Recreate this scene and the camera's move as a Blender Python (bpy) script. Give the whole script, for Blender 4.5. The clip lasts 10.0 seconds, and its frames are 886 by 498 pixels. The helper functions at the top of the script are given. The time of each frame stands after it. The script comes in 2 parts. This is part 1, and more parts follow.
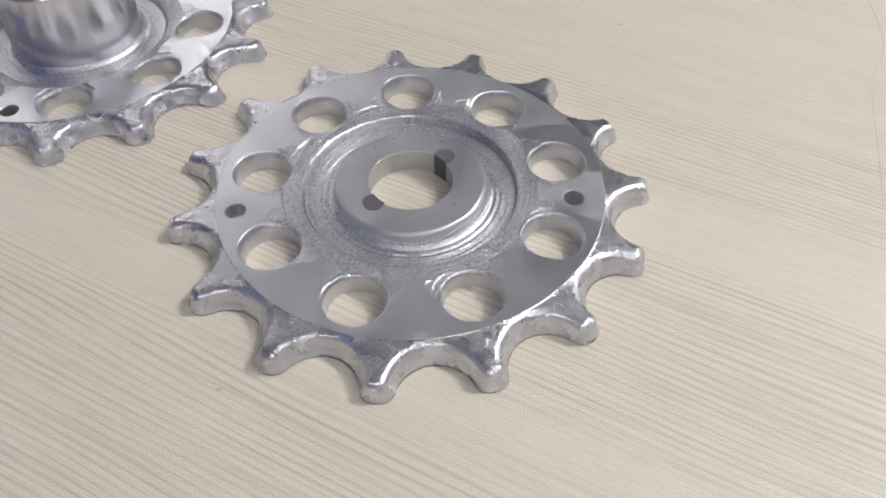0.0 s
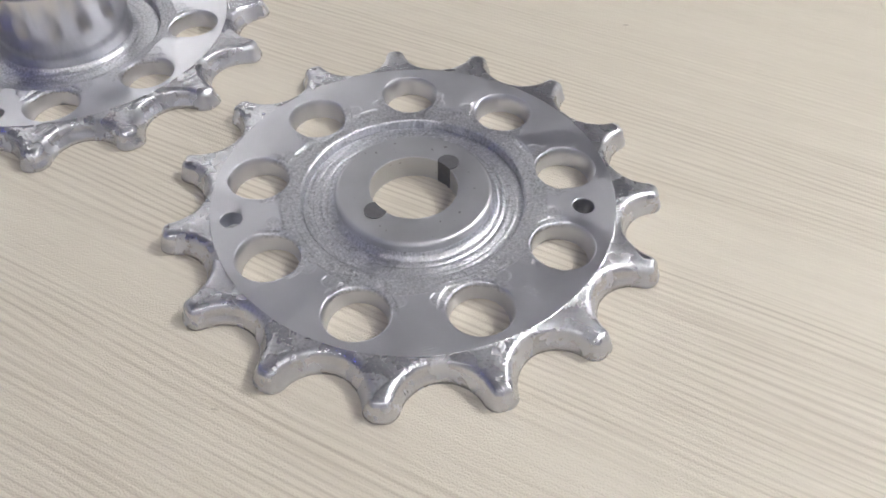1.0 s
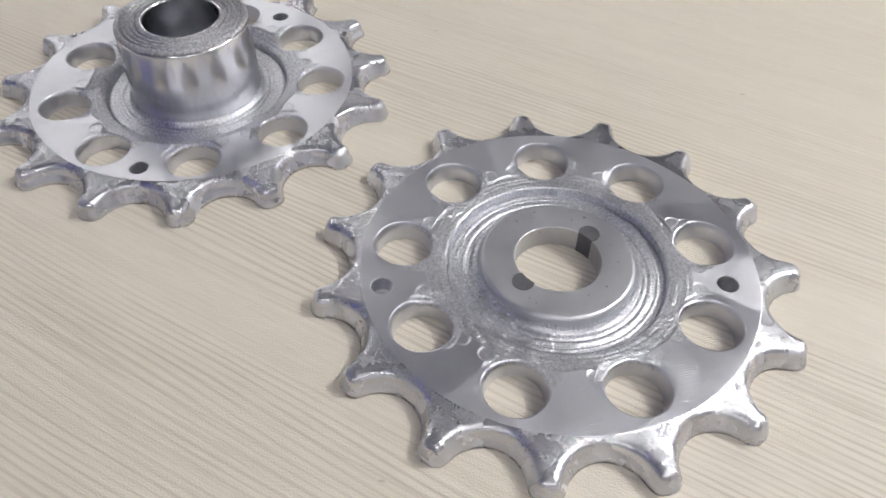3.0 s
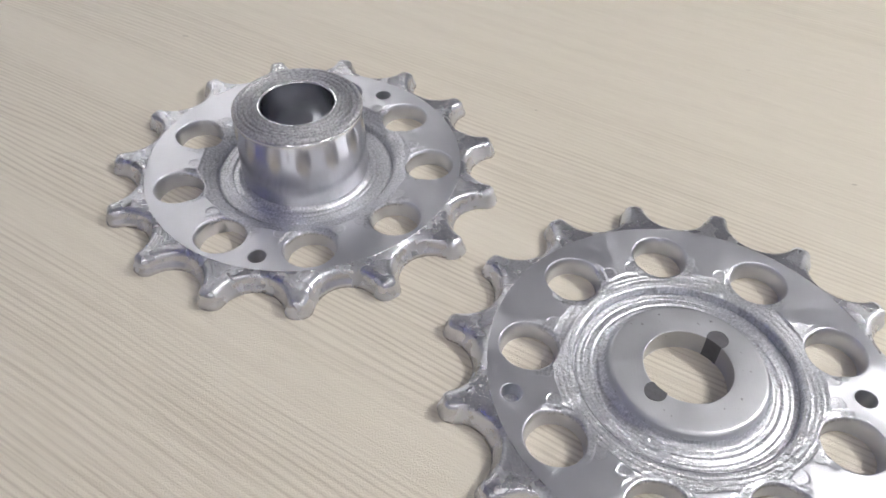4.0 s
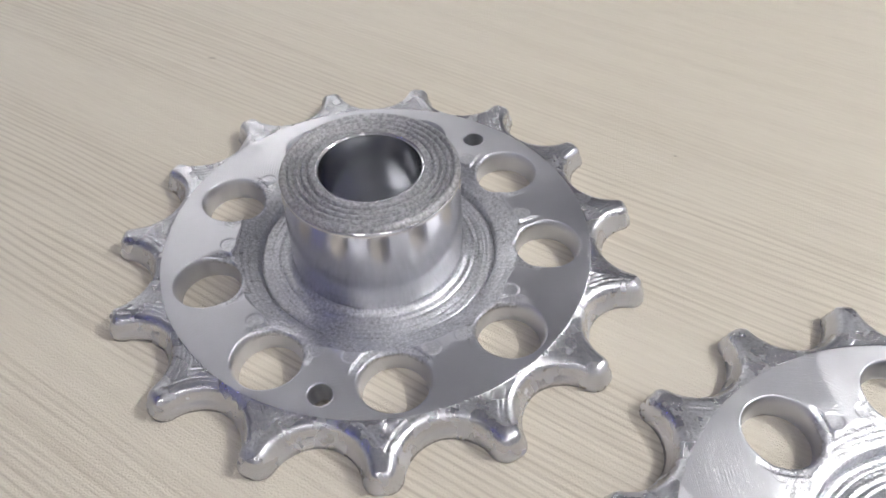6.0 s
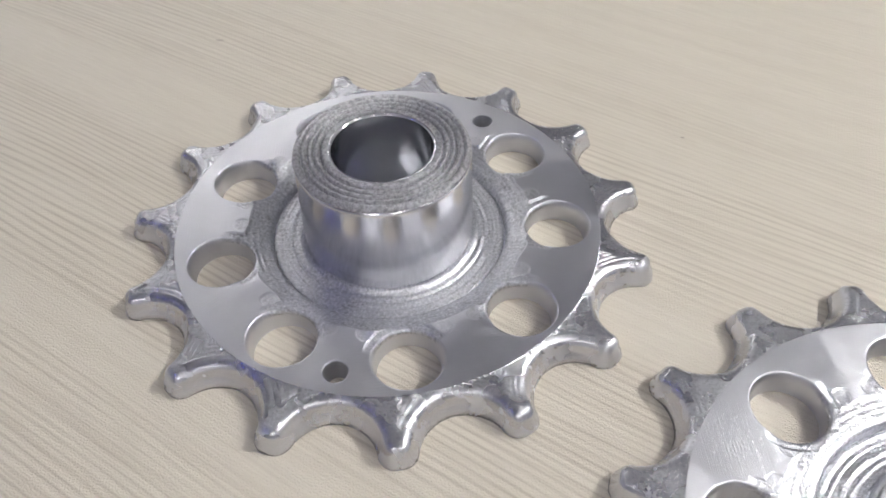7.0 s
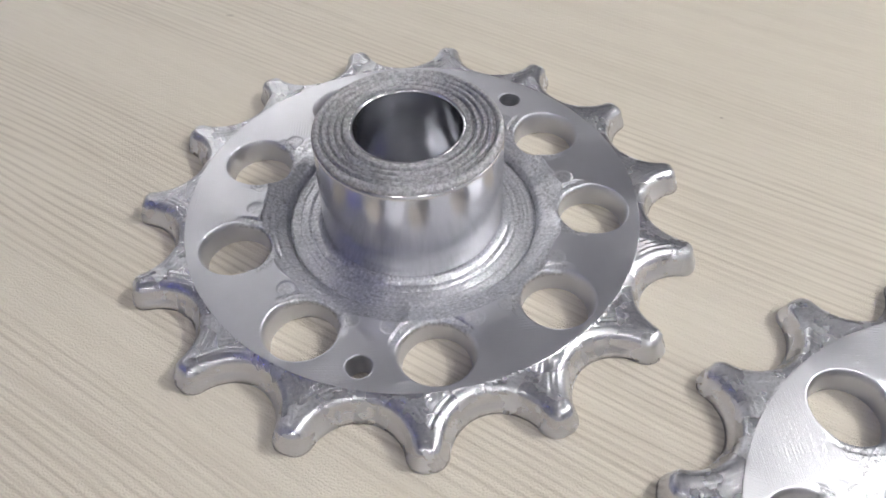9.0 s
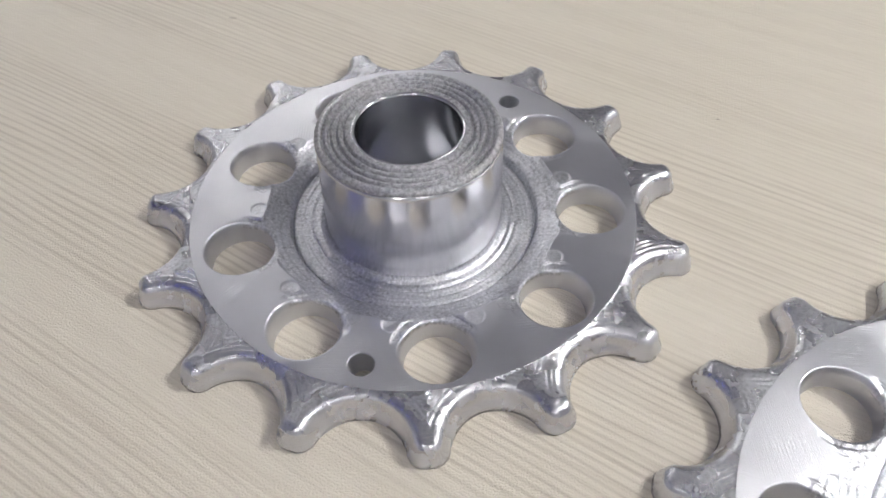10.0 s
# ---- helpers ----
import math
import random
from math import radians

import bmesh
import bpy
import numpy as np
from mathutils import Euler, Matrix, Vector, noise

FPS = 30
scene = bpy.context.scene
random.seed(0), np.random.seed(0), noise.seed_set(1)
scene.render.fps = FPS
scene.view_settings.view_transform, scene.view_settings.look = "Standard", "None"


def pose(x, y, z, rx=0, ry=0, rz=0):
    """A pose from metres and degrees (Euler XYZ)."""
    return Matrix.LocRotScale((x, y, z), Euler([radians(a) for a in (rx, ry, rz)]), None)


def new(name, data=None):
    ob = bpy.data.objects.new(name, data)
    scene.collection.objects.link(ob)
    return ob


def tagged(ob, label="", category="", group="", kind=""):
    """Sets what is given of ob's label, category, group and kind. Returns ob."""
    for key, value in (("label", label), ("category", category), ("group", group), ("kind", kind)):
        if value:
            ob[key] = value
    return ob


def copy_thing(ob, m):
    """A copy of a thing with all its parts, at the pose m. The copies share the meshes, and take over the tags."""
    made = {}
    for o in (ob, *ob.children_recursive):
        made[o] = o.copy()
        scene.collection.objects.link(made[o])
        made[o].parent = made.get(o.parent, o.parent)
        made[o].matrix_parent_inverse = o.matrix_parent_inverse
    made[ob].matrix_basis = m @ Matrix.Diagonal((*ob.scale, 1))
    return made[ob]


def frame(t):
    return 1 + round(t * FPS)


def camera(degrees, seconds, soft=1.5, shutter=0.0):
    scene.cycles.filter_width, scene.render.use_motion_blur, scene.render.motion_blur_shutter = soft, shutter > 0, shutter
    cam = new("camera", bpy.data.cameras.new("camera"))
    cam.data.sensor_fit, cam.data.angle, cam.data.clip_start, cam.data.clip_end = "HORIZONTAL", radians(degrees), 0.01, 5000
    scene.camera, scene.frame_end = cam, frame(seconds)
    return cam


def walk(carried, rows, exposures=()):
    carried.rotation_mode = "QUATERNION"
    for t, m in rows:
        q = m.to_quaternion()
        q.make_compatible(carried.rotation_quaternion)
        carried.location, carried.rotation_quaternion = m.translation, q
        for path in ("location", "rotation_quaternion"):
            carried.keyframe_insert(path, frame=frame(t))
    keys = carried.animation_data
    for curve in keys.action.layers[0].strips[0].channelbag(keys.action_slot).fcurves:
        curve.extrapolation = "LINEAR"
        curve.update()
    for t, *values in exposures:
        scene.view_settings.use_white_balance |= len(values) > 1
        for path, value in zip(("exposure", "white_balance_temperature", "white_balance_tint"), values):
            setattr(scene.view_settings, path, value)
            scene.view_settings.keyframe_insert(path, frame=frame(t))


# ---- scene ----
# ---------------------------------------------------------------- camera
cam = camera(59.2, 10.0, soft=1.6)
# seconds, eye x, y, z, yaw, pitch, roll
ROWS = [
    (0, 0.02125, -0.24582, 0.24454, 1.748, -48.226, -0.293),
    (0.5, 0.02099, -0.23645, 0.23703, 1.226, -48.384, 0.051),
    (1, 0.01603, -0.23381, 0.23846, 0.922, -48.381, 0.28),
    (1.5, 0.01003, -0.23048, 0.23963, 0.735, -48.189, 0.635),
    (2, -0.00041, -0.22752, 0.24022, 1.1, -47.891, 0.781),
    (2.2, -0.00758, -0.2261, 0.24376, 1.533, -47.708, 0.749),
    (3.3, -0.05197, -0.22239, 0.25895, 2.708, -46.305, 1.53),
    (3.5, -0.06093, -0.21923, 0.26311, 3.344, -45.887, 1.356),
    (4, -0.08549, -0.20209, 0.27474, 4.781, -45.067, 0.867),
    (4.5, -0.09948, -0.18148, 0.27493, 5.876, -44.756, 0.154),
    (5, -0.12581, -0.14793, 0.27324, 6.847, -44.771, -0.679),
    (5.5, -0.13343, -0.11644, 0.25443, 6.964, -45.253, -0.895),
    (5.7, -0.13307, -0.10085, 0.2418, 7.062, -45.656, -1.041),
    (6.8, -0.14127, -0.08714, 0.22285, 7.326, -47.223, -1.628),
    (7, -0.13911, -0.09673, 0.23115, 7.019, -47.31, -1.186),
    (7.5, -0.14206, -0.11175, 0.24147, 7.191, -47.608, -1.317),
    (8, -0.15029, -0.10006, 0.22862, 7.477, -47.775, -1.367),
    (8.5, -0.14982, -0.09094, 0.22049, 7.491, -47.966, -1.301),
    (9, -0.14951, -0.08535, 0.2166, 7.414, -48.171, -1.296),
    (9.5, -0.15148, -0.08594, 0.21713, 7.466, -48.443, -1.359),
    (10, -0.14903, -0.08812, 0.22102, 7.492, -48.332, -1.41),
]
walk(cam, [(t, pose(x, y, z, 90 + pitch, 0, yaw) @ pose(0, 0, 0, 0, 0, roll)) for t, x, y, z, yaw, pitch, roll in ROWS],
     exposures=[(0, -0.05), (2.0, -0.03), (4.0, 0.02), (10, 0.05)])

# ---------------------------------------------------------------- light
LAMP, KEY = 16.0, 200.0   # emission of the ceiling lights, and of the strongest one
FLOOR_Z, CEIL_Z = -0.75, 1.90
PANELS = [(-1.2, 2.6), (-2.15, 2.5), (1.27, 0.58), (-1.25, 3.9), (1.3, -0.5), (-0.47, -1.9), (0.66, -1.9)]

world = bpy.data.worlds.new("room_air")
scene.world = world
world.use_nodes = True
world.node_tree.nodes["Background"].inputs[0].default_value = (0.9, 0.95, 1.0, 1)
world.node_tree.nodes["Background"].inputs[1].default_value = 0.02


# ---------------------------------------------------------------- materials
class Mat:
    """A node material with a Principled surface; small helpers to wire it."""

    def __init__(self, name, base, rough, metal=0.0):
        self.m = bpy.data.materials.new(name)
        self.m.use_nodes = True
        self.t = self.m.node_tree
        self.p = self.t.nodes["Principled BSDF"]
        self.p.inputs["Base Color"].default_value = (*base, 1)
        self.p.inputs["Roughness"].default_value = rough
        self.p.inputs["Metallic"].default_value = metal

    def n(self, kind, **ins):
        node = self.t.nodes.new(kind)
        for k, v in ins.items():
            self.put(node.inputs[k.replace("_", " ")], v)
        return node

    def put(self, socket, v):
        if isinstance(v, bpy.types.NodeSocket):
            self.t.links.new(v, socket)
        else:
            socket.default_value = v

    def coords(self):
        return self.n("ShaderNodeTexCoord").outputs["Object"]

    def mapped(self, vec, scale=(1, 1, 1), turn=0.0):
        return self.n("ShaderNodeMapping", Vector=vec, Scale=scale, Rotation=(0, 0, radians(turn))).outputs[0]

    def noise(self, vec, scale, detail=3.0, rough=0.5, distortion=0.0):
        return self.n("ShaderNodeTexNoise", Vector=vec, Scale=scale, Detail=detail, Roughness=rough, Distortion=distortion).outputs[0]

    def math(self, op, a, b=0.0, c=0.0):
        node = self.t.nodes.new("ShaderNodeMath")
        node.operation = op
        for i, v in enumerate((a, b, c)):
            self.put(node.inputs[i], v)
        return node.outputs[0]

    def span(self, v, a, b, c=0.0, d=1.0):
        node = self.n("ShaderNodeMapRange")
        node.interpolation_type = "SMOOTHSTEP"
        for i, x in enumerate((v, a, b, c, d)):
            self.put(node.inputs[i], x)
        return node.outputs[0]

    def mix(self, f, a, b):
        node = self.t.nodes.new("ShaderNodeMix")
        node.data_type = "RGBA"
        self.put(node.inputs[0], f)
        for i, v in ((6, a), (7, b)):
            self.put(node.inputs[i], v if isinstance(v, bpy.types.NodeSocket) else (*v, 1))
        return node.outputs[2]

    def bump(self, height, strength, dist, normal=None):
        node = self.n("ShaderNodeBump", Height=height, Strength=strength, Distance=dist)
        if normal is not None:
            self.t.links.new(normal, node.inputs["Normal"])
        return node.outputs[0]

    def set(self, **ins):
        for k, v in ins.items():
            self.put(self.p.inputs[k.replace("_", " ")], v)
        return self.m


def radius_of(mt, vec):
    flat = mt.n("ShaderNodeVectorMath", Vector=vec)
    flat.operation = "MULTIPLY"
    flat.inputs[1].default_value = (1, 1, 0)
    length = mt.n("ShaderNodeVectorMath", Vector=flat.outputs[0])
    length.operation = "LENGTH"
    return length.outputs["Value"]


def aluminium_plate():
    """Milled aluminium: a satin face cut in sectors, a rough scalloped middle."""
    mt = Mat("milled_aluminium", (0.8, 0.8, 0.81), 0.3, 1.0)
    co = mt.coords()
    sep = mt.n("ShaderNodeSeparateXYZ", Vector=co)
    r = radius_of(mt, co)
    angle = mt.math("ARCTAN2", sep.outputs[1], sep.outputs[0])
    low = mt.span(sep.outputs[2], 0.0121, 0.0125, 1.0, 0.0)
    ragged = mt.math("ADD", r, mt.math("MULTIPLY", mt.noise(co, 160, 3, 0.6), 0.004))
    up = mt.math("MAXIMUM", mt.span(r, 0.0515, 0.0530, 1.0, 0.0), mt.span(sep.outputs[2], 0.0095, 0.0105))
    inner = mt.math("MULTIPLY", mt.math("MULTIPLY", low, up), mt.span(ragged, 0.0640, 0.0675, 1.0, 0.0))
    blotch = mt.noise(co, 55, 4, 0.6)
    # the face: each sector was wiped by the cutter in its own direction
    skew = mt.math("MULTIPLY", mt.math("SINE", mt.math("MULTIPLY", angle, 3.0)), 0.35)
    sector = mt.math("FLOOR", mt.math("ADD", mt.math("MULTIPLY", angle, 11 / 6.2832), mt.math("ADD", skew, mt.math("MULTIPLY", r, 9.0))))
    white = mt.t.nodes.new("ShaderNodeTexWhiteNoise")
    white.noise_dimensions = "1D"
    mt.put(white.inputs["W"], sector)
    lay = mt.math("MULTIPLY", white.outputs[0], 3.1416)
    cs, sn = mt.math("COSINE", lay), mt.math("SINE", lay)
    along = mt.math("ADD", mt.math("MULTIPLY", sep.outputs[0], cs), mt.math("MULTIPLY", sep.outputs[1], sn))
    across = mt.math("SUBTRACT", mt.math("MULTIPLY", sep.outputs[1], cs), mt.math("MULTIPLY", sep.outputs[0], sn))
    lie = mt.n("ShaderNodeCombineXYZ", X=cs, Y=sn)
    line_at = mt.n("ShaderNodeCombineXYZ", X=mt.math("MULTIPLY", along, 60.0), Y=mt.math("MULTIPLY", across, 2200.0), Z=sector)
    fine = mt.noise(line_at.outputs[0], 1.0, 3, 0.6)
    tool = mt.math("SINE", mt.math("MULTIPLY", across, 6283.0 / 1.1))
    patch = mt.span(mt.noise(mt.mapped(co, (1, 1, 0)), 48, 2), 0.60, 0.70)
    marks = mt.math("ADD", fine, mt.math("MULTIPLY", mt.math("MULTIPLY", tool, patch), 0.35))
    grit = mt.noise(co, 2100, 2, 0.6)
    b1 = mt.bump(mt.math("ADD", marks, mt.math("MULTIPLY", grit, 0.6)), 0.5, 0.00016)
    # the rough middle: tool rings broken by chatter, pits and torn metal
    pits = mt.math("ADD", mt.noise(co, 1300, 4, 0.75), mt.math("MULTIPLY", mt.noise(co, 420, 2, 0.5), 0.9))
    where = mt.n("ShaderNodeCombineXYZ", X=mt.math("MULTIPLY", r, 1100.0), Y=mt.math("MULTIPLY", angle, 3.0), Z=mt.math("MULTIPLY", blotch, 1.5))
    rings = mt.noise(where.outputs[0], 1.0, 2, 0.5)
    chat_at = mt.n("ShaderNodeCombineXYZ", X=mt.math("MULTIPLY", r, 800.0), Y=mt.math("MULTIPLY", angle, 40.0))
    chatter = mt.noise(chat_at.outputs[0], 1.0, 1, 0.5)
    torn = mt.span(mt.noise(co, 210, 3, 0.6), 0.42, 0.60)
    rough_h = mt.math("ADD", mt.math("MULTIPLY", pits, mt.math("ADD", mt.math("MULTIPLY", torn, 0.9), 0.35)), mt.math("ADD", mt.math("MULTIPLY", rings, 1.3), mt.math("MULTIPLY", chatter, 0.5)))
    b2 = mt.bump(mt.math("MULTIPLY", rough_h, inner), 0.8, 0.0002, b1)
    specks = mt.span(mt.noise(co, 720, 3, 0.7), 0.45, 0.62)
    col = mt.mix(blotch, (0.60, 0.61, 0.655), (0.74, 0.75, 0.80))
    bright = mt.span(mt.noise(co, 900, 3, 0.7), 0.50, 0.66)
    # the middle's colour is darkened for micro-shadow, with pale grains painted as sparkle
    col = mt.mix(mt.math("MULTIPLY", inner, mt.span(chatter, 0.35, 0.65, 0.1, 0.7)), col, (0.50, 0.51, 0.55))
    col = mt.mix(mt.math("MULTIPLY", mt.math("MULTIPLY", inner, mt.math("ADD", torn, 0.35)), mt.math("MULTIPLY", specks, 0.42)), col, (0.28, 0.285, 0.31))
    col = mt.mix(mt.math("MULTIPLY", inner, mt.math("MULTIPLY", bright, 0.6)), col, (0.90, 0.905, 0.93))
    rough = mt.math("SUBTRACT", mt.span(blotch, 0.3, 0.75, 0.33, 0.41), mt.math("MULTIPLY", inner, 0.02))
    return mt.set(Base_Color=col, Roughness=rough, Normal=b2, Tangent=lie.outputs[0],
                  Anisotropic=mt.math("MULTIPLY", mt.math("SUBTRACT", 1.0, inner), 0.55))


def aluminium_tooth():
    mt = Mat("cast_aluminium_tooth", (0.8, 0.8, 0.81), 0.28, 1.0)
    co = mt.coords()
    blotch = mt.noise(co, 90, 4, 0.6)
    flat = mt.span(mt.n("ShaderNodeSeparateXYZ", Vector=co).outputs[2], 0.0105, 0.0116)
    pits = mt.math("ADD", mt.noise(co, 1500, 3, 0.7), mt.math("MULTIPLY", mt.noise(co, 520, 2, 0.5), 1.2))
    torn = mt.math("MULTIPLY", mt.span(mt.noise(co, 800, 3, 0.7), 0.46, 0.62), flat)
    col = mt.mix(blotch, (0.56, 0.57, 0.61), (0.76, 0.77, 0.81))
    col = mt.mix(mt.math("MULTIPLY", torn, 0.32), col, (0.30, 0.305, 0.33))
    return mt.set(Base_Color=col, Roughness=mt.span(blotch, 0.3, 0.7, 0.23, 0.31),
                  Normal=mt.bump(mt.math("MULTIPLY", pits, mt.math("ADD", mt.math("MULTIPLY", flat, 0.7), 0.2)), 0.4, 0.0004))


def aluminium_turned():
    """Lathe-turned aluminium of the tall hub; fine grooves run round it."""
    mt = Mat("turned_aluminium", (0.8, 0.8, 0.81), 0.2, 1.0)
    co = mt.coords()
    lines = mt.noise(mt.mapped(co, (6, 6, 3000)), 1.0, 2)
    blotch = mt.noise(mt.mapped(co, (1, 1, 0.35)), 60, 3)
    round_it = mt.t.nodes.new("ShaderNodeTangent")
    round_it.direction_type = "RADIAL"
    round_it.axis = "Z"
    return mt.set(Base_Color=mt.mix(blotch, (0.68, 0.685, 0.715), (0.80, 0.805, 0.83)),
                  Roughness=mt.span(blotch, 0.3, 0.7, 0.15, 0.20), Anisotropic=0.6, Anisotropic_Rotation=0.25,
                  Tangent=round_it.outputs[0], Normal=mt.bump(lines, 0.05, 0.0002))


def aluminium_faced():
    """Fine-faced satin aluminium of the low hub."""
    mt = Mat("satin_aluminium", (0.7, 0.7, 0.72), 0.42, 1.0)
    co = mt.coords()
    fine = mt.noise(mt.mapped(co, (1800, 180, 600), 20), 1.0, 2)
    blotch = mt.noise(co, 70, 4, 0.6)
    nick = mt.span(mt.noise(co, 380, 2, 0.5), 0.71, 0.75)
    col = mt.mix(blotch, (0.50, 0.51, 0.54), (0.66, 0.67, 0.705))
    return mt.set(Base_Color=mt.mix(mt.math("MULTIPLY", nick, 0.7), col, (0.2, 0.2, 0.22)), Roughness=mt.span(blotch, 0.3, 0.7, 0.36, 0.48), Normal=mt.bump(fine, 0.4, 0.0002))


def aluminium_end():
    """The roughly faced end of the tall hub."""
    mt = Mat("rough_faced_aluminium", (0.5, 0.5, 0.52), 0.45, 1.0)
    co = mt.coords()
    pits = mt.math("ADD", mt.noise(co, 1500, 4, 0.75), mt.noise(co, 500, 2, 0.5))
    blotch = mt.span(mt.noise(co, 750, 4, 0.7), 0.35, 0.65)
    return mt.set(Base_Color=mt.mix(blotch, (0.36, 0.365, 0.39), (0.64, 0.645, 0.67)), Roughness=0.34, Normal=mt.bump(pits, 0.9, 0.0005))


def laminate():
    """Pale wood-grain laminate with fine dark grain lines and a satin, pebbled gloss."""
    mt = Mat("wood_laminate", (0.6, 0.52, 0.4), 0.4)
    co = mt.mapped(mt.coords(), (1, 1, 1), GRAIN)
    warp = mt.noise(mt.mapped(co, (2.2, 9, 1)), 1.0, 2, 0.5)
    sep = mt.n("ShaderNodeSeparateXYZ", Vector=co)
    across = mt.math("ADD", sep.outputs[1], mt.math("MULTIPLY", warp, 0.035))
    wob = mt.noise(mt.mapped(co, (9, 60, 1)), 1.0, 2)
    phase = mt.math("MULTIPLY", mt.math("ADD", across, mt.math("MULTIPLY", wob, 0.0025)), 6.2832 / 0.0031)
    line = mt.math("POWER", mt.math("ADD", mt.math("MULTIPLY", mt.math("SINE", phase), 0.5), 0.5), 3.0)
    odd = mt.span(mt.noise(mt.mapped(co, (7, 330, 1)), 1.0, 2, 0.5), 0.5, 0.72)
    faint = mt.span(mt.noise(mt.mapped(co, (4, 90, 1)), 1.0, 2), 0.32, 0.62, 0.6, 1.0)
    line = mt.math("MAXIMUM", mt.math("MULTIPLY", line, faint), mt.math("MULTIPLY", odd, 0.3))
    # bands with and without visible grain lines
    v = mt.math("ADD", sep.outputs[1], mt.math("MULTIPLY", mt.noise(mt.mapped(co, (3, 9, 1)), 1.0, 2), 0.05))
    where = 0.0
    for mid, half, deep in ((-0.290, 0.055, 1.0), (-0.178, 0.055, 1.1), (-0.064, 0.036, 0.85), (-0.010, 0.028, 0.4), (0.210, 0.040, 0.5)):
        where = mt.math("MAXIMUM", where, mt.span(mt.math("ABSOLUTE", mt.math("SUBTRACT", v, mid)), half * 0.6, half, deep, 0.10))
    broken = mt.span(mt.noise(mt.mapped(co, (30, 300, 1)), 1.0, 3), 0.3, 0.6, 0.45, 1.0)
    grain = mt.math("MULTIPLY", mt.math("MULTIPLY", line, where), broken)
    streak = mt.noise(mt.mapped(co, (5, 120, 1)), 1.0, 4, 0.6)
    cloud = mt.noise(mt.mapped(co, (2, 6, 1)), 1.0, 3)
    base = mt.mix(cloud, (0.69, 0.642, 0.545), (0.77, 0.722, 0.625))
    base = mt.mix(mt.span(streak, 0.35, 0.75, 0.0, 0.22), base, (0.57, 0.51, 0.42))
    hairs = mt.math("MULTIPLY", mt.span(mt.noise(mt.mapped(co, (9, 620, 1)), 1.0, 2, 0.5), 0.52, 0.68), mt.span(where, 0.1, 0.9, 0.12, 1.0))
    base = mt.mix(mt.math("MULTIPLY", hairs, 0.28), base, (0.44, 0.38, 0.30))
    base = mt.mix(mt.math("MULTIPLY", grain, 0.5), base, (0.40, 0.34, 0.27))
    fibre = mt.noise(mt.mapped(co, (60, 1500, 1)), 1.0, 3, 0.6)
    base = mt.mix(mt.span(fibre, 0.35, 0.7, 0.0, 0.18), base, (0.45, 0.39, 0.31))
    for mx, my, size, deep in ((-0.2993, 0.2512, 0.0030, 0.5), (0.1087, 0.1403, 0.0022, 0.5), (-0.0637, 0.1911, 0.0011, 0.95), (0.0718, 0.2503, 0.0022, 0.35), (-0.0638, -0.0995, 0.0018, 0.4)):
        off = mt.n("ShaderNodeVectorMath", Vector=mt.n("ShaderNodeNewGeometry").outputs["Position"])
        off.operation = "SUBTRACT"
        off.inputs[1].default_value = (mx, my, BASE)
        far = mt.n("ShaderNodeVectorMath", Vector=mt.mapped(off.outputs[0], (1, 2.2, 1), 26))
        far.operation = "LENGTH"
        base = mt.mix(mt.span(far.outputs["Value"], size * 0.4, size, deep, 0.0), base, (0.32, 0.27, 0.22))
    pebble = mt.noise(mt.coords(), 1400, 2, 0.5)
    return mt.set(Base_Color=base, Roughness=0.33, Normal=mt.bump(mt.math("ADD", pebble, mt.math("MULTIPLY", fibre, 0.5)), 0.8, 0.0005))


def plain(name, base, rough, metal=0.0, scale=30.0, vary=0.15, bump=0.0):
    mt = Mat(name, base, rough, metal)
    f = mt.noise(mt.coords(), scale, 4, 0.6)
    mt.set(Base_Color=mt.mix(f, tuple(c * (1 - vary) for c in base), tuple(min(1, c * (1 + vary)) for c in base)))
    if bump:
        mt.set(Normal=mt.bump(f, bump, 0.001))
    return mt.m


def glow(name, colour, strength):
    mt = Mat(name, (0.9, 0.9, 0.9), 0.4)
    mt.set(Emission_Color=(*colour, 1), Emission_Strength=strength)
    return mt.m


GRAIN = 26.0
BASE = 0.0030                         # the tabletop's height
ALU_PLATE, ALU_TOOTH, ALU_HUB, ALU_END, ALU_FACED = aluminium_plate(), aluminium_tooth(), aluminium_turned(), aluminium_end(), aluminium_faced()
LAMINATE = laminate()
PLUG = plain("dark_putty", (0.105, 0.105, 0.115), 0.5, scale=400, vary=0.3, bump=0.2)
WALL = plain("painted_plaster", (0.62, 0.62, 0.65), 0.7, scale=12, vary=0.04, bump=0.05)
CEILING = plain("ceiling_paint", (0.52, 0.52, 0.56), 0.8, scale=9, vary=0.03)
FLOORING = plain("grey_floor", (0.38, 0.38, 0.38), 0.5, scale=7, vary=0.15)
STEEL = plain("painted_steel", (0.25, 0.25, 0.26), 0.4, scale=40, vary=0.1)
TRIM = plain("white_enamel", (0.75, 0.75, 0.75), 0.4, scale=40, vary=0.04)
BLUE = glow("blue_led", (0.05, 0.08, 1.0), 21.0)
DIFFUSER = glow("lit_diffuser", (1.0, 0.975, 0.95), LAMP)
BRIGHT = glow("bright_diffuser", (1.0, 0.975, 0.95), KEY)


# ---------------------------------------------------------------- mesh helpers
def part(name, bm, material, parent=None, label=""):
    """Links a bmesh as one mesh object, under a thing or a part."""
    me = bpy.data.meshes.new(name)
    bm.to_mesh(me)
    bm.free()
    return finish(name, me, material, parent, label)


def finish(name, me, material, parent=None, label=""):
    me.materials.append(material)
    ob = new(name, me)
    if parent is not None:
        ob.parent = parent
    return tagged(ob, label)


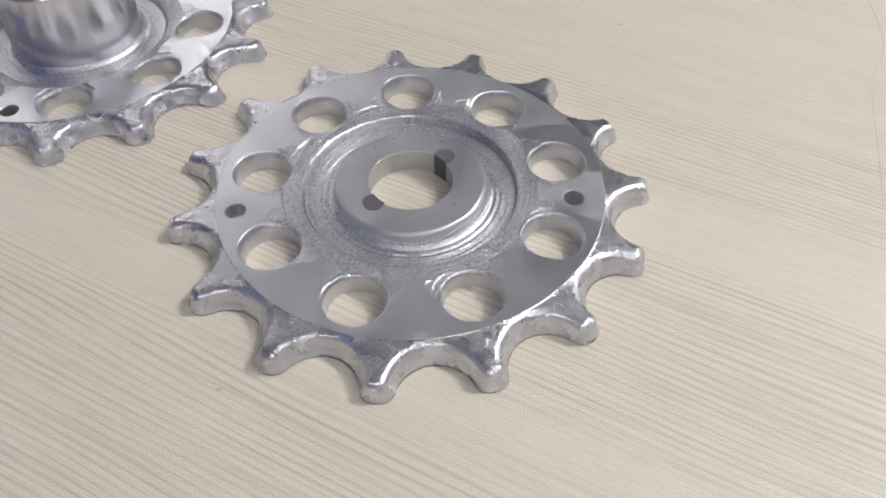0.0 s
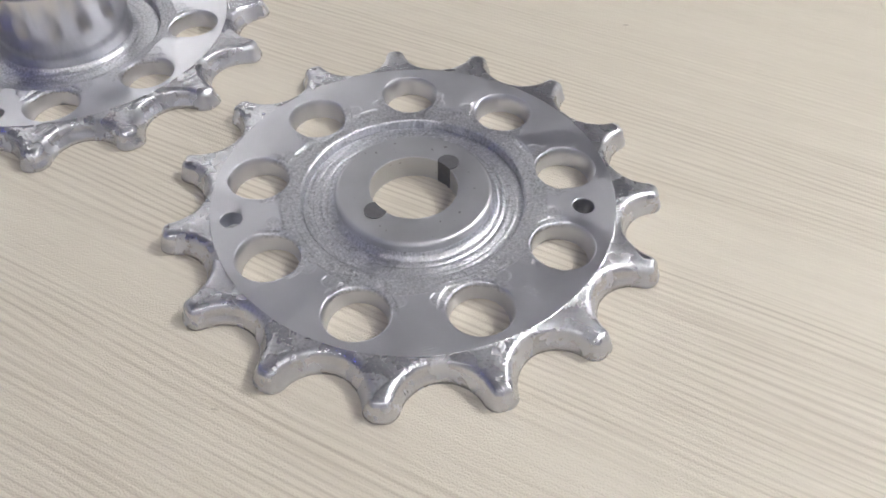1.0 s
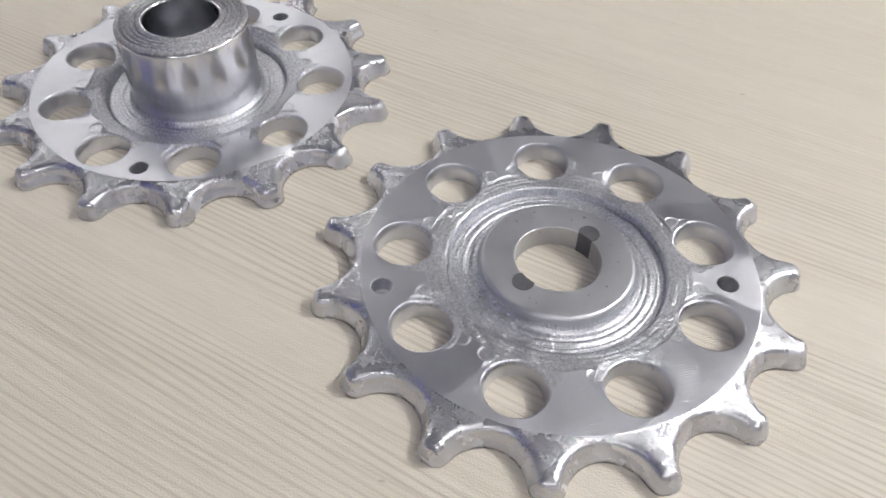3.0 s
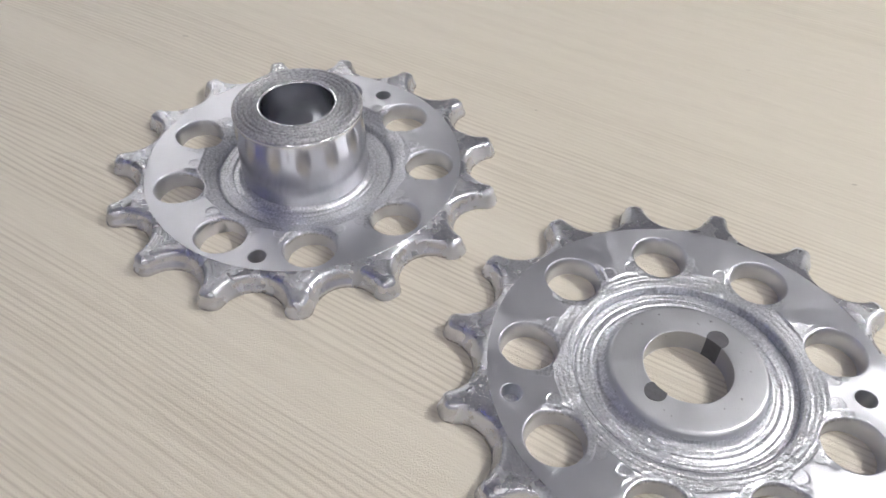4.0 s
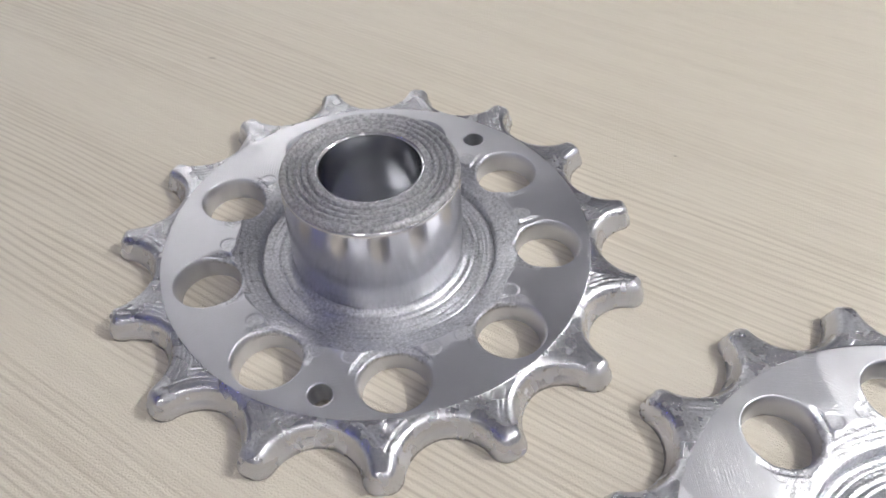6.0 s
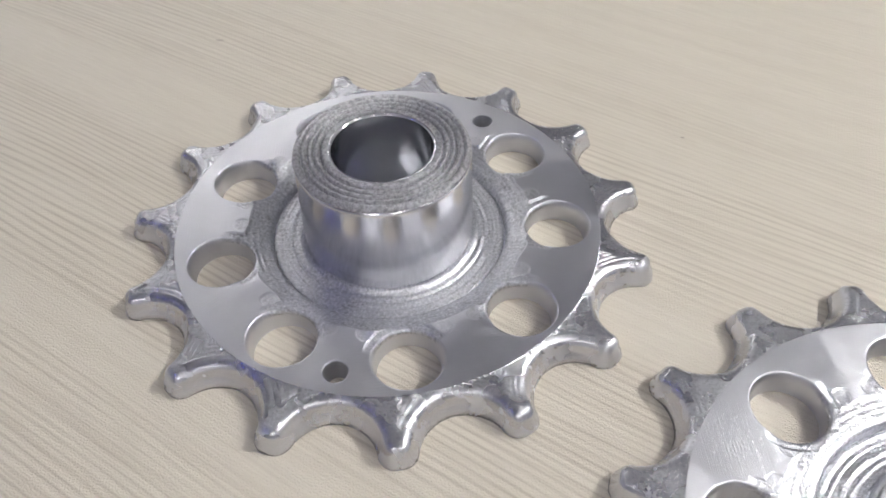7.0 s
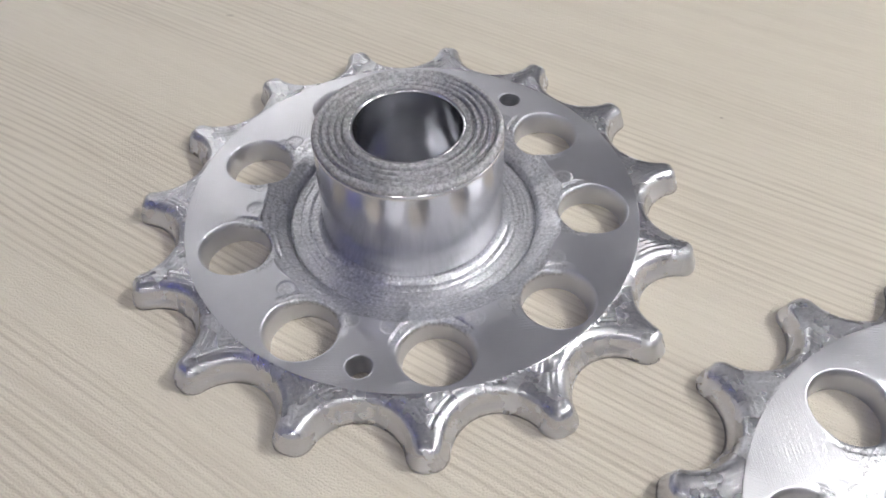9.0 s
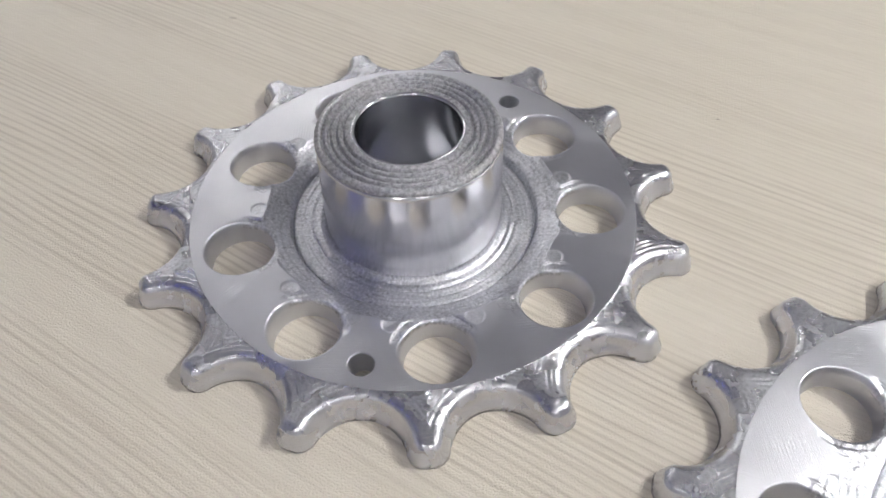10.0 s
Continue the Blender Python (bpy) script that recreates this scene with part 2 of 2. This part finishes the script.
def box_bm(size, at, bevel=0.0):
    bm = bmesh.new()
    bmesh.ops.create_cube(bm, size=1)
    bmesh.ops.scale(bm, vec=size, verts=bm.verts)
    bmesh.ops.translate(bm, vec=at, verts=bm.verts)
    if bevel:
        bmesh.ops.bevel(bm, geom=bm.edges[:], offset=bevel, segments=3, affect="EDGES", profile=0.5)
    return bm


def arc(cx, cz, rad, a0, a1, n=6):
    return [(cx + rad * math.cos(radians(a0 + (a1 - a0) * i / n)), cz + rad * math.sin(radians(a0 + (a1 - a0) * i / n))) for i in range(n + 1)]


def revolve(name, profile, material, parent, label="", seg=192):
    """Turns an open (r, z) profile about the z axis."""
    k = len(profile)
    verts = [(r * math.cos(2 * math.pi * s / seg), r * math.sin(2 * math.pi * s / seg), z) for s in range(seg) for r, z in profile]
    faces = [(s * k + i, (s + 1) % seg * k + i, (s + 1) % seg * k + i + 1, s * k + i + 1) for s in range(seg) for i in range(k - 1)]
    me = bpy.data.meshes.new(name)
    me.from_pydata(verts, [], faces)
    me.polygons.foreach_set("use_smooth", [True] * len(faces))
    return finish(name, me, material, parent, label)


# ---------------------------------------------------------------- the room
def structure(name, bm, material):
    return tagged(part(name, bm, material), kind="structure")


X0, X1, Y0, Y1 = -2.6, 2.6, -2.4, 4.6
MX, MY, W, D = (X0 + X1) / 2, (Y0 + Y1) / 2, X1 - X0, Y1 - Y0
structure("floor", box_bm((W + 0.4, D + 0.4, 0.1), (MX, MY, FLOOR_Z + BASE - 0.05)), FLOORING)
structure("ceiling", box_bm((W + 0.4, D + 0.4, 0.1), (MX, MY, CEIL_Z + 0.05)), CEILING)
MZ, HZ = (FLOOR_Z + CEIL_Z) / 2, CEIL_Z - FLOOR_Z
structure("wall_north", box_bm((W + 0.4, 0.2, HZ), (MX, Y1 + 0.1, MZ)), WALL)
structure("wall_south", box_bm((W + 0.4, 0.2, HZ), (MX, Y0 - 0.1, MZ)), WALL)
structure("wall_east", box_bm((0.2, D, HZ), (X1 + 0.1, MY, MZ)), WALL)
structure("wall_west", box_bm((0.2, D, HZ), (X0 - 0.1, MY, MZ)), WALL)


def ceiling_light(x, y, lit, words, w=0.35, d=0.50):
    lamp = tagged(new("ceiling_light"), words, "ceiling light", "ceiling lights")
    lamp.location = (x, y, CEIL_Z)
    bm = bmesh.new()
    for sx, sy, px, py in ((w + 0.06, 0.03, 0, d / 2 + 0.015), (w + 0.06, 0.03, 0, -d / 2 - 0.015), (0.03, d, w / 2 + 0.015, 0), (0.03, d, -w / 2 - 0.015, 0)):
        m = bmesh.ops.create_cube(bm, size=1)["verts"]
        bmesh.ops.scale(bm, vec=(sx, sy, 0.03), verts=m)
        bmesh.ops.translate(bm, vec=(px, py, -0.015), verts=m)
    part("frame", bm, TRIM, lamp)
    part("diffuser", box_bm((w - 0.002, d - 0.002, 0.012), (0, 0, -0.012)), lit, lamp, "lit white diffuser")
    return lamp


ceiling_light(1.65, 0.55, BRIGHT, "small bright ceiling panel light with a lit diffuser", 0.24, 0.30)
first = ceiling_light(*PANELS[0], DIFFUSER, "short white ceiling panel light with a lit diffuser")
for px, py in PANELS[1:]:
    copy_thing(first, pose(px, py, CEIL_Z))

led = tagged(new("led_light"), "short ceiling light glowing blue", "led light")
led.location = (-1.85, -0.5, CEIL_Z)
part("housing", box_bm((0.14, 0.28, 0.04), (0, 0, -0.02), 0.004), TRIM, led)
part("lens", box_bm((0.10, 0.24, 0.012), (0, 0, -0.046)), BLUE, led, "glowing blue lens")

# ---------------------------------------------------------------- the table
table = tagged(new("table"), "table with a pale wood-grain laminate top", "table")
table.location = (-0.1, 0.25, FLOOR_Z + BASE)
part("tabletop", box_bm((1.9, 1.1, 0.028), (0, 0, 0.75 - 0.014), 0.002), LAMINATE, table, "pale beige wood-grain laminate top")
for sx in (-1, 1):
    for sy in (-1, 1):
        part("leg", box_bm((0.05, 0.05, 0.722), (sx * 0.88, sy * 0.48, 0.361), 0.003), STEEL, table)

# ---------------------------------------------------------------- the sprocket pattern halves
TEETH, HOLES = 15, 9
R_TIP, R_FACE, R_RING, R_HUB = 0.1030, 0.0832, 0.0466, 0.0335
SEAT_AT, SEAT_R = 0.1030, 0.0165       # the round gaps between the teeth
HOLE_AT, HOLE_R, PIN_R = 0.0658, 0.0119, 0.0042
Z_FACE, Z_TOOTH = 0.0127, 0.0125
STEP = 0.00038


def away(x, y, rad, deg):
    return np.hypot(x - rad * math.cos(radians(deg)), y - rad * math.sin(radians(deg)))


def outline(x, y, spec):
    """Depth inside the toothed outline, rounded at the tooth tips."""
    a = np.hypot(x, y) - R_TIP
    pitch = 2 * math.pi / TEETH
    th = np.arctan2(y, x) - radians(spec["tooth"] + 180 / TEETH)
    th = (th + pitch / 2) % pitch - pitch / 2
    r = np.hypot(x, y)
    b = SEAT_R - np.hypot(r * np.cos(th) - SEAT_AT, r * np.sin(th))
    k = 0.0038
    u, v = np.maximum(a + k, 0), np.maximum(b + k, 0)
    return -(np.minimum(-k, np.maximum(a, b)) + np.hypot(u, v))


def depths(x, y, spec):
    """Depth from the outline, from the nearest large hole, from the nearest pin hole, from the bore."""
    big = np.full_like(x, 1.0)
    for i in range(HOLES):
        big = np.minimum(big, away(x - spec["shift"][0], y - spec["shift"][1], HOLE_AT, spec["hole"] + 40 * i) - HOLE_R)
    pin = np.full_like(x, 1.0)
    for deg, at in spec["pins"]:
        pin = np.minimum(pin, away(x - spec["shift"][0], y - spec["shift"][1], at, deg) - PIN_R)
    return outline(x, y, spec), big, pin, np.hypot(x, y) - 0.0315


def ease(v, a, b):
    t = np.clip((v - a) / (b - a), 0, 1)
    return t * t * (3 - 2 * t)


def rounded(d, rad):
    """How far a rounded edge of that radius has dropped at depth d."""
    e = np.clip(rad - np.maximum(d, 0), 0, rad)
    return rad - np.sqrt(np.maximum(rad * rad - e * e, 0))


def countersunk(d, wide, deep):
    """How far the drafted mouth of a hole has dropped at depth d."""
    e = np.clip(1 - np.maximum(d, 0) / wide, 0, 1)
    return deep * (0.65 * e + 0.35 * e * e * e)


def height(x, y, spec):
    r, th = np.hypot(x, y), np.arctan2(y, x)
    d_out, d_big, d_pin, _ = depths(x, y, spec)
    wave = np.cos(HOLES * (th - radians(spec["hole"])))
    # the smooth face, the stepped lower land inside it, the ring floor and the fillet of the hub
    edge = 0.0562 + 0.0009 * wave + 0.0004 * np.sin(7 * th + 1) + 0.0003 * np.sin(23 * th)
    rise = np.clip((r - R_RING) / (edge - R_RING), 0, 1)
    z = spec["land"] + (Z_FACE - 0.0007 - spec["land"]) * rise**0.8 + 0.00005 * np.sin(r * 6283 / 2.2 + np.sin(3 * th))
    z = z + (Z_FACE - z) * ease(r, edge - 0.0002, edge + 0.0004)
    # shallow pockets that the cutter left round the inner half of each hole, with round ends
    reach = 0.0034 + 0.0004 * np.sin(11 * th + spec["tooth"]) + 0.0002 * np.sin(41 * th)
    pocket = (1 - ease(d_big, reach - 0.0003, reach + 0.0003)) * (1 - ease(r + 0.0008 * np.sin(17 * th), 0.0600, 0.0660))
    z = np.minimum(z, Z_FACE - (0.0009 + 0.0003 * np.sin(5 * th + 2)) * pocket)
    for i in range(HOLES):
        for side_of in (-1, 1):
            at = away(x, y, 0.0584 + 0.0005 * math.sin(3.1 * i + side_of), spec["hole"] + 40 * i + side_of * (13.4 + 0.9 * math.sin(2.3 * i + side_of)))
            z = np.minimum(z, Z_FACE - 0.0004 * (1 - ease(at, 0.0025, 0.0035)))
    z = np.where(r < R_RING - 1e-5, spec["floor"], z)
    z = z + np.where(r < R_RING - 1e-5, 0.00010 * np.sin(r * 6283 / 2.6 + 0.5 * np.sin(2 * th)), 0)
    z = z + np.where(r < R_RING - 1e-5, np.clip(0.0440 - r, 0, 0.0085) * 0.03, 0)
    z = z - spec["groove"] * np.exp(-(((r - R_RING) / 0.00048) ** 2))
    for at in (0.0385, 0.0420):
        z = z - 0.0003 * np.exp(-(((r - at) / 0.00042) ** 2))
    u = np.clip(r - R_HUB, 0, 0.0032)
    z = z + 0.0032 - np.sqrt(0.0032**2 - (0.0032 - u) ** 2)
    # teeth: a step below the face, falling to the tips, with contour steps of the cutter
    s = np.clip((r - R_FACE) / (R_TIP - R_FACE), 0, 1)
    ridge = np.cos(2 * math.pi * (d_out / 0.00175 + 0.2 * np.sin(5 * th + spec["hole"])))
    tooth = Z_TOOTH - 0.0007 * s + spec["ridge"] * ridge * ease(d_out, 0.0030, 0.0045) * (1 + 0.8 * np.sin(900 * x + 300 * y) * np.sin(700 * y - 200 * x))
    z = np.where(r > R_FACE + 1e-5, tooth, z)
    # each hole has a rounded lip towards the hub and a drafted mouth towards the teeth
    lip = 1 - ease(r, 0.0600, 0.0700)
    mouth = lip * rounded(d_big, 0.0015) + (1 - lip) * countersunk(d_big, 0.0010, np.maximum(z - 0.0100, 0.0006))
    return z - rounded(d_out, 0.0038) - mouth - rounded(d_pin, 0.0003)


def sprocket_plate(thing, spec):
    """The toothed plate as one height surface with walls, split into the plate and its teeth."""
    n = int(0.104 / STEP)
    g = np.arange(-n, n + 1) * STEP
    x, y = [a.ravel().copy() for a in np.meshgrid(g, g, indexing="xy")]
    side = 2 * n + 1

    def inside(x, y):
        return np.minimum.reduce(depths(x, y, spec))

    def pull(x, y, f, reach):
        v = f(x, y)
        near = np.abs(v) < reach
        for _ in range(3):
            e = 2e-5
            v = f(x, y)
            gx, gy = (f(x + e, y) - f(x - e, y)) / (2 * e), (f(x, y + e) - f(x, y - e)) / (2 * e)
            q = np.maximum(gx * gx + gy * gy, 0.2)
            x, y = np.where(near, x - v * gx / q, x), np.where(near, y - v * gy / q, y)
        return x, y, near

    for ring in (R_FACE, R_RING):
        x, y, _ = pull(x, y, lambda a, b: np.hypot(a, b) - ring, STEP * 0.5)
    x, y, rim = pull(x, y, inside, STEP * 0.5)
    keep = rim | (inside(x, y) > 0)
    z = height(x, y, spec)
    i, j = np.meshgrid(np.arange(side - 1), np.arange(side - 1), indexing="xy")
    a = (j * side + i).ravel()
    b, c, d = a + 1, a + side + 1, a + side
    flip = (x[a] + x[c]) * (y[a] + y[c]) > 0
    out_ac, out_bd = ~keep[a] | ~keep[c], ~keep[b] | ~keep[d]
    flip = np.where(out_ac & ~out_bd, True, np.where(out_bd & ~out_ac, False, flip))
    t1 = np.where(flip[:, None], np.c_[a, b, d], np.c_[a, b, c])
    t2 = np.where(flip[:, None], np.c_[b, c, d], np.c_[a, c, d])
    tri = np.concatenate([t1, t2])
    tri = tri[keep[tri].all(1)]
    area = (x[tri[:, 1]] - x[tri[:, 0]]) * (y[tri[:, 2]] - y[tri[:, 0]]) - (x[tri[:, 2]] - x[tri[:, 0]]) * (y[tri[:, 1]] - y[tri[:, 0]])
    tri = tri[area > 1e-9]
    centre = inside(x[tri].mean(1), y[tri].mean(1))
    tri = tri[~rim[tri].all(1) | (centre > -0.03 * STEP)]
    # open edges become walls
    e = np.concatenate([tri[:, [0, 1]], tri[:, [1, 2]], tri[:, [2, 0]]])
    key = np.sort(e, 1)
    code = key[:, 0].astype(np.int64) * len(x) + key[:, 1]
    _, first_at, count = np.unique(code, return_index=True, return_counts=True)
    open_e = e[first_at[count == 1]]
    used = np.unique(tri)
    loop = np.unique(open_e)
    eps = 2e-5
    gx = (inside(x[loop] + eps, y[loop]) - inside(x[loop] - eps, y[loop])) / (2 * eps)
    gy = (inside(x[loop], y[loop] + eps) - inside(x[loop], y[loop] - eps)) / (2 * eps)
    index = np.full(len(x), -1)
    index[used] = np.arange(len(used))
    pts = [np.c_[x[used], y[used], z[used]]]
    prev, base = index.copy(), len(used)
    faces = [index[tri]]
    ztop = z[loop] - BASE
    for part_of, out in ((0.70, 0.0003), (0.40, 0.0008), (0.07, 0.0011), (0.0, 0.0004)):
        from_hub = np.hypot(x[loop], y[loop])
        flare = out * np.where(from_hub > 0.0800, 2.2 - 0.7 * ease(from_hub, 0.0870, 0.1010), 0.5)
        pts.append(np.c_[x[loop] - gx * flare, y[loop] - gy * flare, BASE + ztop * part_of])
        cur = np.full(len(x), -1)
        cur[loop] = base + np.arange(len(loop))
        base += len(loop)
        p, q = open_e[:, 0], open_e[:, 1]
        faces.append(np.c_[prev[q], prev[p], cur[p]])
        faces.append(np.c_[prev[q], cur[p], cur[q]])
        prev = cur
    pts, faces = np.concatenate(pts), np.concatenate(faces)
    fn = np.cross(pts[faces[:, 1]] - pts[faces[:, 0]], pts[faces[:, 2]] - pts[faces[:, 0]])
    vn = np.zeros_like(pts)
    for k in range(3):
        np.add.at(vn, faces[:, k], fn)
    vn /= np.maximum(np.linalg.norm(vn, axis=1, keepdims=True), 1e-15)
    mid = pts[faces].mean(1)
    rm, tm = np.hypot(mid[:, 0], mid[:, 1]), np.degrees(np.arctan2(mid[:, 1], mid[:, 0]))
    which = np.where(rm > R_FACE, np.round((tm - spec["tooth"]) / 24).astype(int) % TEETH, -1)
    for w in range(-1, TEETH):
        sub = faces[which == w]
        ids, inv = np.unique(sub, return_inverse=True)
        me = bpy.data.meshes.new("plate" if w < 0 else "tooth")
        me.from_pydata(pts[ids].tolist(), [], inv.reshape(-1, 3).tolist())
        me.polygons.foreach_set("use_smooth", [True] * len(sub))
        me.normals_split_custom_set_from_vertices(vn[ids].tolist())
        if w < 0:
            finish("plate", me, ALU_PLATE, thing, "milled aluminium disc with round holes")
        else:
            finish("tooth", me, ALU_TOOTH, thing)


def sprocket(name, label, at, spec):
    thing = tagged(new(name), label, "sprocket pattern", "sprocket patterns on the table")
    thing.location = (*at, 0.0)
    sprocket_plate(thing, spec)
    return thing


FLAT = dict(tooth=98.0, hole=94.2, pins=((-165.8, 0.0745), (-5.8, 0.0700)), groove=0.0007, ridge=0.00004, land=0.0110, floor=0.0072, shift=(0.0, -0.0013))
TALL = dict(tooth=112.4, hole=44.3, pins=((-95.7, 0.0722), (64.3, 0.0735)), groove=0.0019, ridge=0.00012, land=0.0076, floor=0.0056, shift=(0.0008, -0.0026))

flat_half = sprocket("sprocket_half", "aluminium sprocket pattern half with a low hub", (0, 0), FLAT)
tall_half = sprocket("sprocket_half", "aluminium sprocket pattern half with a tall tubular hub", (-0.1872, 0.1190), TALL)

# low hub
Z_LOW, R_LOW, R_BORE = 0.0140, 0.0322, 0.0183
revolve("hub", [(0.0338, BASE), (0.0336, 0.0080), (0.0333, 0.0110)] + arc(R_LOW - 0.0012, Z_LOW - 0.0020, 0.0020, 8, 90, 8)
        + [(R_LOW - 0.0018, Z_LOW), (R_LOW - 0.0030, Z_LOW), (R_BORE + 0.0030, Z_LOW), (R_BORE + 0.0012, Z_LOW), (R_BORE + 0.0007, Z_LOW)] + arc(R_BORE + 0.0004, Z_LOW - 0.0004, 0.0004, 90, 180, 4) + [(R_BORE, Z_LOW - 0.001)] + [(R_BORE, 0.010), (R_BORE, BASE)], ALU_FACED, flat_half, "low satin hub")


def plug(deg, parent):
    """A dark round filling beside the bore, cut by it."""
    bm = bmesh.new()
    rad, at = 0.0046, 0.0206
    ring = []
    for i in range(40):
        a = 2 * math.pi * i / 40
        v = Vector((at * math.cos(radians(deg)) + rad * math.cos(a), at * math.sin(radians(deg)) + rad * math.sin(a), 0))
        if v.length < R_BORE - 0.0002:
            v *= (R_BORE - 0.0002) / v.length
        ring.append(v)
    top = [bm.verts.new((v.x, v.y, Z_LOW + 0.00035)) for v in ring]
    low = [bm.verts.new((v.x, v.y, BASE)) for v in ring]
    bm.faces.new(top)
    for i in range(40):
        bm.faces.new((low[i], low[(i + 1) % 40], top[(i + 1) % 40], top[i]))
    part("plug", bm, PLUG, parent, "dark grey round filling")


plug(47, flat_half)
plug(224, flat_half)

# tall hub
Z_TALL = 0.0485
hub = revolve("hub", [(0.0337, BASE), (0.0336, 0.0095), (0.0332, 0.025), (0.0328, 0.0440), (0.0327, Z_TALL - 0.0019), (0.0318, Z_TALL - 0.0022)]
              + [(0.0306, Z_TALL - 0.0024), (0.0220, Z_TALL - 0.0024), (0.0206, Z_TALL - 0.0012)] + arc(0.0196, Z_TALL - 0.0010, 0.0010, 80, 180, 8)
              + [(0.0186, 0.0465), (0.0185, 0.044), (0.0184, 0.02), (0.0183, BASE)], ALU_HUB, tall_half, "tall turned hub with an open bore")
# the rim is rounded, and the end face inside it keeps the rings of the cutter
steps = arc(0.0308, Z_TALL - 0.0020, 0.0020, -4, 88, 9)
rr = 0.0303
while rr > 0.0225:
    steps += [(rr, Z_TALL - 0.0010), (rr - 0.0002, Z_TALL - 0.0016), (rr - 0.0006, Z_TALL - 0.0016), (rr - 0.0008, Z_TALL - 0.0010), (rr - 0.0011, Z_TALL - 0.0002), (rr - 0.0014, Z_TALL), (rr - 0.0021, Z_TALL - 0.0002)]
    rr -= 0.0024
steps += [(0.0202, Z_TALL), (0.0197, Z_TALL - 0.0001)]
# unseen disc added low in the bore so its wall mirrors grey metal
revolve("unseen_bore_disc", [(0.0185, 0.0100), (0.0180, 0.0092), (0.0001, 0.0090)], ALU_FACED, hub)
revolve("end_face", steps, ALU_END, hub, "rough grey end face with concentric tool rings")

# the blind pin hole of the low half has a metal bottom
bm = bmesh.new()
bmesh.ops.create_circle(bm, cap_ends=True, radius=PIN_R + 0.0006, segments=32)
bmesh.ops.translate(bm, vec=(0.0745 * math.cos(radians(-165.8)), 0.0745 * math.sin(radians(-165.8)) - 0.0013, 0.0062), verts=bm.verts)
part("pin_hole_bottom", bm, ALU_END, flat_half)

# a hair-thin thread lies curled on the tabletop
line = bpy.data.curves.new("thread", "CURVE")
line.dimensions = "3D"
line.bevel_depth = 0.0001
line.bevel_resolution = 2
way = [(0.2556, 0.1691), (0.2515, 0.1346), (0.2457, 0.1152), (0.2332, 0.0943), (0.2263, 0.0743), (0.2162, 0.0366), (0.2055, -0.0012)]
spline = line.splines.new("BEZIER")
spline.bezier_points.add(len(way) - 1)
for p, (px, py) in zip(spline.bezier_points, way):
    p.co = (px, py, BASE + 0.0001)
    p.handle_left_type = p.handle_right_type = "AUTO"
line.materials.append(plain("grey_fibre", (0.50, 0.45, 0.38), 0.8, scale=300, vary=0.1))
tagged(new("thread", line), "thin grey-brown thread lying curved on the table", "thread")
